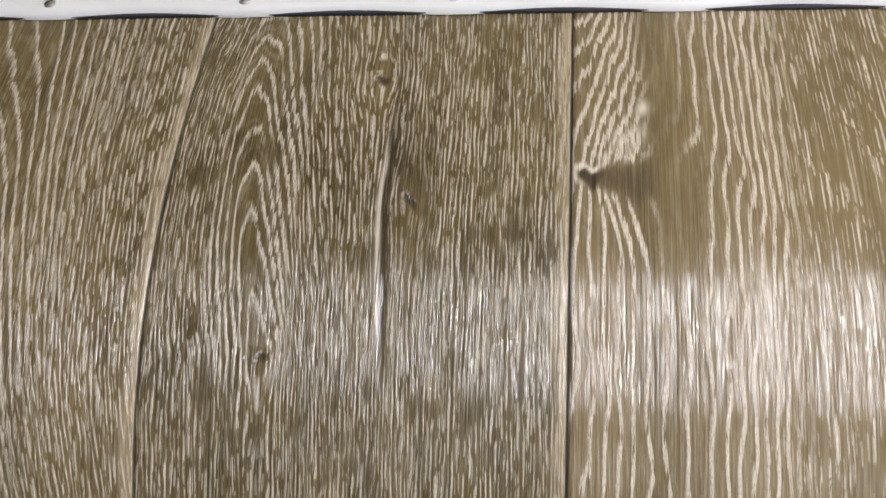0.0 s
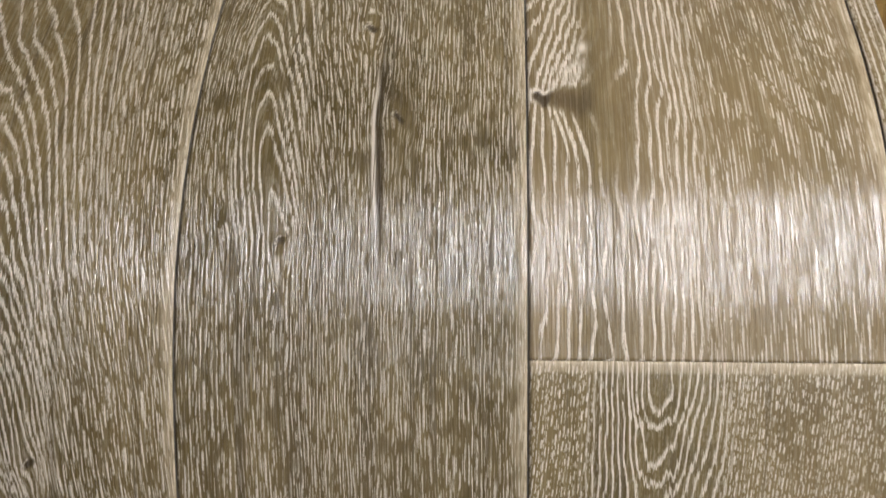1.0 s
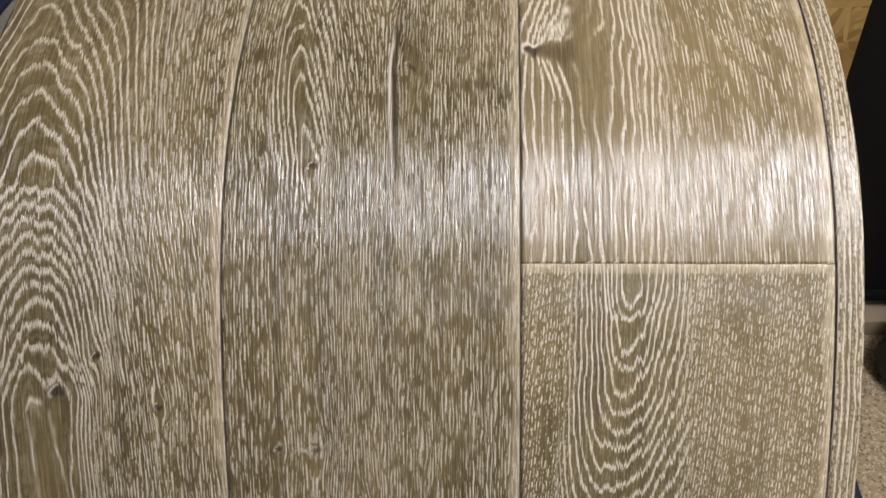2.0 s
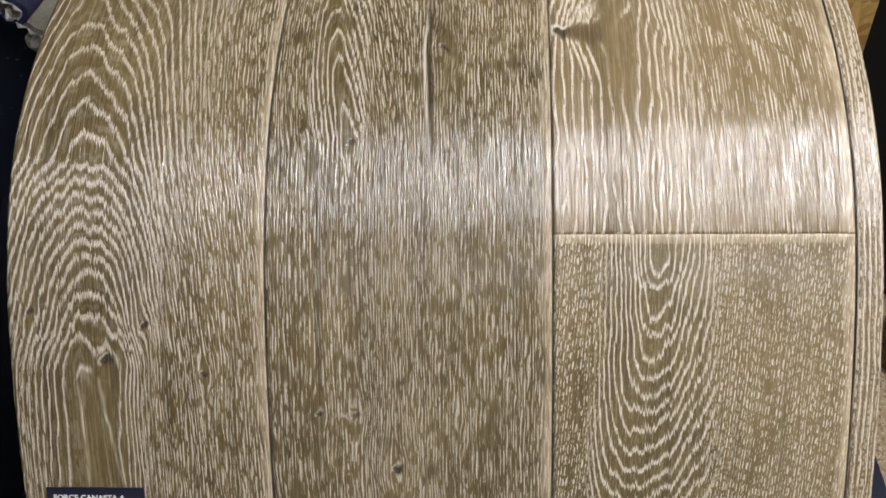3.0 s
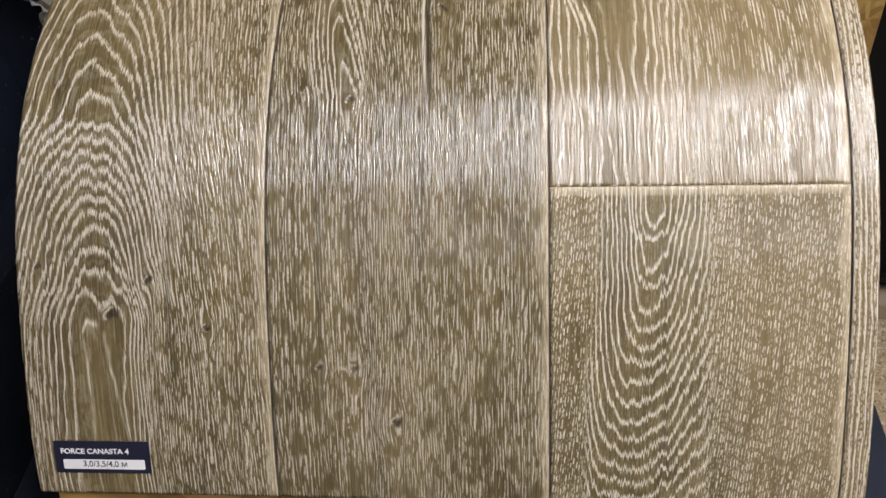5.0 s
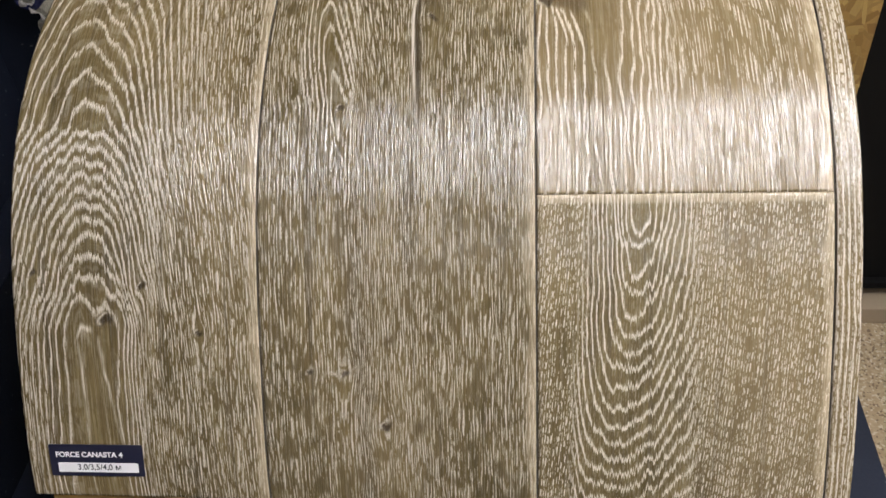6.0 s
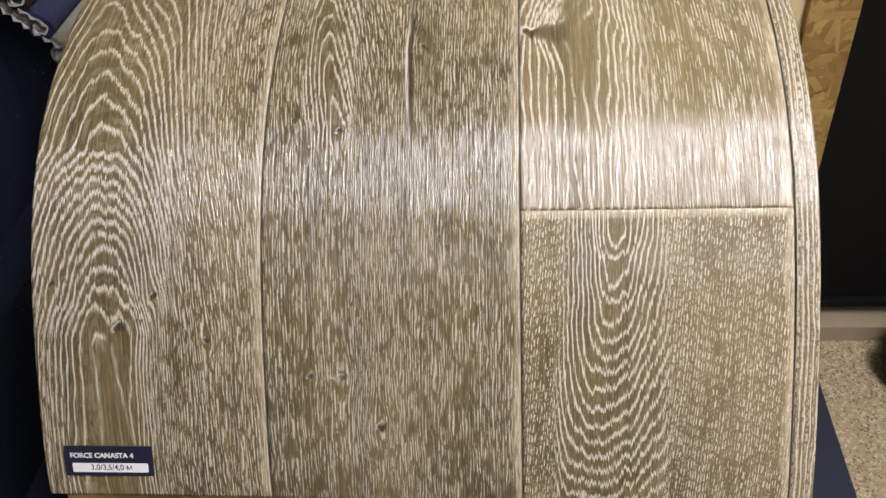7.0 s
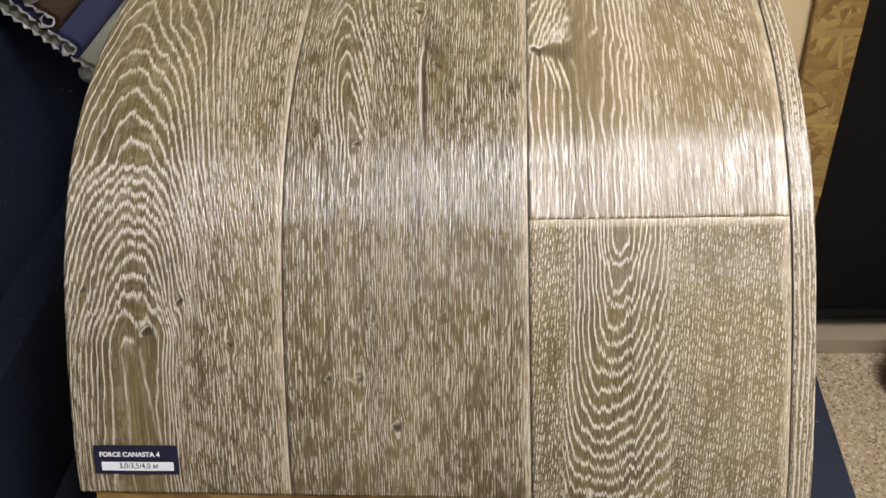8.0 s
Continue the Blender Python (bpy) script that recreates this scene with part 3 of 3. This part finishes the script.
    me.loops.foreach_get("vertex_index", loops)
    uv = np.stack([U.ravel() + seed * 0.37, V.ravel() + seed * 0.61], -1)[loops]
    layer.data.foreach_set("uv", np.ascontiguousarray(uv, dtype=np.float32).ravel())
    me.materials.append(OAK)
    ob = new("plank", me)
    ob.parent = parent
    return ob


def flooring_sample():
    ob = thing("vinyl_flooring_sample", "bent sheet of limed oak plank vinyl flooring on a curved stand", "flooring sample")
    bent_slab("backing", U_LEFT, U_RIGHT, 0.0, V_TOP, -0.0014, -0.0042, BACKING, ob, label="grey felt backing of the vinyl sheet")
    plank(U_LEFT, U_B, 0.0, V_TOP, grain_one, 11, ob, reach=0.028, dense=0.72, rows=1.3)
    plank(U_B, U_C, 0.0, V_TOP, grain_two, 23, ob, reach=0.034, dense=0.76, rows=1.3)
    plank(U_C, U_D, V_END, V_TOP, grain_three, 37, ob, reach=0.040, dense=0.55)
    plank(U_C, U_D, 0.0, V_END, grain_four, 41, ob, pale_top=True, reach=0.0085, dense=0.58)
    plank(U_D, U_RIGHT, 0.0, V_TOP, grain_five, 59, ob, pale_right=False, reach=0.009, dense=0.75, rows=1.2)


flooring_sample()


def words(name, text, size, material, parent, m, bold=0.0, squeeze=1.0):
    cu = bpy.data.curves.new(name, "FONT")
    cu.body, cu.size, cu.offset, cu.extrude = text, size, bold, 0.00008
    cu.align_x, cu.align_y = "CENTER", "CENTER"
    tmp = bpy.data.objects.new(name, cu)
    scene.collection.objects.link(tmp)
    bpy.context.view_layer.update()
    me = bpy.data.meshes.new_from_object(tmp)
    bpy.data.objects.remove(tmp)
    me.materials.clear()
    me.materials.append(material)
    ob = new(name, me)
    ob.parent = parent
    ob.matrix_local = m @ Matrix.Diagonal((squeeze, 1, 1, 1))
    return ob


def rounded(w, h, r, z0, z1):
    pts = []
    for cx, cy, a0 in ((w / 2 - r, h / 2 - r, 0), (-w / 2 + r, h / 2 - r, 90), (-w / 2 + r, -h / 2 + r, 180), (w / 2 - r, -h / 2 + r, 270)):
        for k in range(5):
            a = radians(a0 + 22.5 * k)
            pts.append((cx + r * math.cos(a), cy + r * math.sin(a)))
    return prism(pts, "z", z0, z1)


def name_card():
    ob = thing("name_card", "small navy name card with white lettering stuck on the sample", "label")
    ob.matrix_world = on_sheet(-0.3316, 0.0312, 0.0002, 0.3)
    part("card", rounded(0.0738, 0.0258, 0.001, 0, 0.0008), CARD, ob)
    strip = part("size_strip", rounded(0.0632, 0.0078, 0.0009, 0.0008, 0.00105), PAPER, ob, "white strip with dark size figures")
    strip.matrix_local = pose(0.0008, -0.0058, 0)
    words("title", "FORCE CANASTA 4", 0.0058, PAPER, ob, pose(-0.0055, 0.0046, 0.0009), 0.00017, 1.05)
    words("sizes", "3,0/3,5/4,0 м", 0.0066, INK, strip, pose(0.001, 0.0003, 0.00115), 0.00005, 1.0)


name_card()


def edge_strip():
    ob = thing("edge_strip", "white plastic strip screwed along the top of the sample", "edging strip")
    ob.matrix_world = on_sheet(-0.0824, 0.4955, 0.0, -0.5)
    nx = 121
    bm = bmesh.new()
    prof = [(0.0, 0.0008), (0.0008, 0.0040), (0.004, 0.0056), (0.013, 0.0042), (0.024, 0.0046), (0.035, 0.0055), (0.040, 0.0035), (0.040, 0.0)]
    cols = []
    for i in range(nx):
        x = -0.34 + 0.68 * i / (nx - 1)
        dip = 0.0014 * math.cos((x + 0.219) / 0.1185 * 2 * math.pi)
        cols.append([bm.verts.new((x, y - (dip if y < 0.01 else 0), z)) for y, z in prof])
    for a, b in zip(cols, cols[1:]):
        for j in range(len(prof) - 1):
            bm.faces.new((a[j], b[j], b[j + 1], a[j + 1]))
    for f in bm.faces:
        f.smooth = True
    part("strip", bm, WHITE_PLASTIC, ob)
    # dark bar painted in for the shadow gap under the strip, not a real part
    part("shadow_gap", box(-0.34, 0.34, -0.0008, 0.004, 0.0004, 0.0022, 0.0006), INK, ob, "black bar standing for the shadow gap under the strip")
    for k in range(6):
        x = -0.219 + 0.1185 * k
        if x > 0.33:
            continue
        s = bmesh.new()
        bmesh.ops.create_uvsphere(s, u_segments=16, v_segments=8, radius=0.0036)
        bmesh.ops.scale(s, vec=(1, 1, 0.45), verts=s.verts)
        screw = part("screw", s, STEEL, ob, "zinc-plated screw head")
        screw.matrix_local = pose(x, 0.0075, 0.0052)
        slot = part("slot", box(-0.0024, 0.0024, -0.0004, 0.0004, 0.0011, 0.0018), INK, screw)
        slot.matrix_local = pose(0, 0, 0, 0, 0, 35 + 40 * k)


edge_strip()


def display_stand():
    ob = thing("display_stand", "navy painted stand with a curved strand board top", "display stand")
    bent_slab("curved_board", U_LEFT + 0.012, U_RIGHT - 0.010, -0.009, 0.585, -0.0046, -0.0166, OSB, ob, label="curved raw strand board under the sample")
    vs = np.linspace(0.01, 0.58, 40)
    y, z = bend(vs, -0.017)
    top = EYE - 0.63
    side = [(float(a), float(b)) for a, b in zip(y, z)] + [(float(y[-1]), top), (float(y[0]), top)]
    for x in (U_LEFT + 0.02, U_RIGHT - 0.04):
        part("cheek", prism(side, "x", x, x + 0.018), NAVY, ob)
    part("ledge", box(-0.455, 0.285, -0.02, 0.62, top - 0.018, top, 0.0015), NAVY, ob)
    part("carcass", box(-0.425, 0.255, 0.03, 0.60, 0.0, top - 0.018, 0.002), NAVY, ob)


display_stand()


# ---- the neighbouring stand with folded carpet samples ----
def carpet_stand():
    ob = thing("carpet_stand", "dark navy painted cabinet holding folded carpet samples", "display stand")
    z = EYE - 0.59
    part("carcass", box(-1.35, -0.546, -0.25, 0.95, 0.0, z, 0.002), NAVY, ob)
    part("side_panel", box(-0.640, -0.600, -0.25, 0.56, z, EYE - 0.30, 0.0015), NAVY, ob)
    back = [(-0.600, z), (-0.455, z), (-0.455, EYE - 0.50), (-0.600, EYE - 0.33)]
    part("end_panel", prism(back, "y", 0.535, 0.555), NAVY, ob)
    part("top_board", prism([(-0.515, EYE - 0.4025), (-0.515, EYE - 0.423), (-0.9, EYE + 0.02), (-0.9, EYE + 0.04)], "y", 0.535, 0.95), NAVY, ob)


carpet_stand()


def draped_carpet(pile, k, reach, label):
    """A carpet sample hung down the sloping board, its free end curled under, its near edge pinked."""
    ob = thing("carpet_sample", label, "carpet sample", group="draped carpet samples")
    down, out = Vector((0.656, -0.754)), Vector((0.754, 0.656))
    top = Vector((-0.90, EYE + 0.04)) + out * (0.004 + 0.0150 * k)
    pts = []
    for i in range(int(reach / 0.0015)):
        d = i * 0.0015
        pts.append((top + down * d + out * (0.0035 * math.sin(d * 26 + 1.7 * k) + 0.010 * max(0, (d - reach + 0.06) / 0.06) ** 2), out))
    tip, r = pts[-1][0], 0.0145
    for i in range(1, 22):
        a = math.pi * 1.35 * i / 21
        n = out * math.cos(a) + down * math.sin(a)
        pts.append((tip - out * r + n * r, n))

    def shell(name, a, b, material, teeth):
        bm = bmesh.new()
        loops = []
        for i, (p, n) in enumerate(pts):
            y = 0.505 - 0.001 * k - teeth * abs((i % 8) - 4) / 4.0
            o, q = p - n * a, p - n * b
            loops.append([bm.verts.new((o.x, y, o.y)), bm.verts.new((o.x, 0.92, o.y)), bm.verts.new((q.x, 0.92, q.y)), bm.verts.new((q.x, y, q.y))])
        for u, v in zip(loops, loops[1:]):
            for j in range(4):
                bm.faces.new((u[j], u[(j + 1) % 4], v[(j + 1) % 4], v[j]))
        bm.faces.new(loops[0])
        bm.faces.new(loops[-1][::-1])
        bmesh.ops.recalc_face_normals(bm, faces=bm.faces[:])
        return part(name, bm, material, ob)

    shell("carpet_body", 0.0, 0.0060, pile, 0.002)
    tagged(shell("carpet_backing", 0.0061, 0.0076, JUTE, 0.007), "pale pinked backing")


JUTE = carpet("pale_backing_cloth", (0.55, 0.52, 0.49))
for i, (col, label) in enumerate([((0.30, 0.285, 0.235), "grey-green carpet sample draped down a sloping board"),
                                  ((0.028, 0.032, 0.095), "violet-blue carpet sample draped over a grey one"),
                                  ((0.045, 0.022, 0.011), "dark brown carpet sample draped among other samples"),
                                  ((0.30, 0.26, 0.22), "grey ribbed carpet sample draped among other samples"),
                                  ((0.10, 0.05, 0.02), "rust brown carpet sample on top of other samples")]):
    draped_carpet(carpet("carpet_pile_%s" % "abcde"[i], col), i, 0.600 - 0.034 * i, label)


def bag():
    ob = thing("cloth_bag", "dark green-black cloth bag on the floor by the door", "bag", (0.885, 0.90, 0.0))
    bm = bmesh.new()
    bmesh.ops.create_icosphere(bm, subdivisions=4, radius=1.0)
    for v in bm.verts:
        c = v.co.copy()
        r = 1 + 0.10 * noise.noise(c * 1.7) + 0.05 * noise.noise(c * 5.0)
        p = Vector((c.x * 0.145 * r, c.y * 0.11 * r, c.z * 0.13 * r))
        p.z = max(p.z, -0.075) + 0.075
        v.co = p
    for f in bm.faces:
        f.smooth = True
    part("body", bm, BAG, ob)


bag()
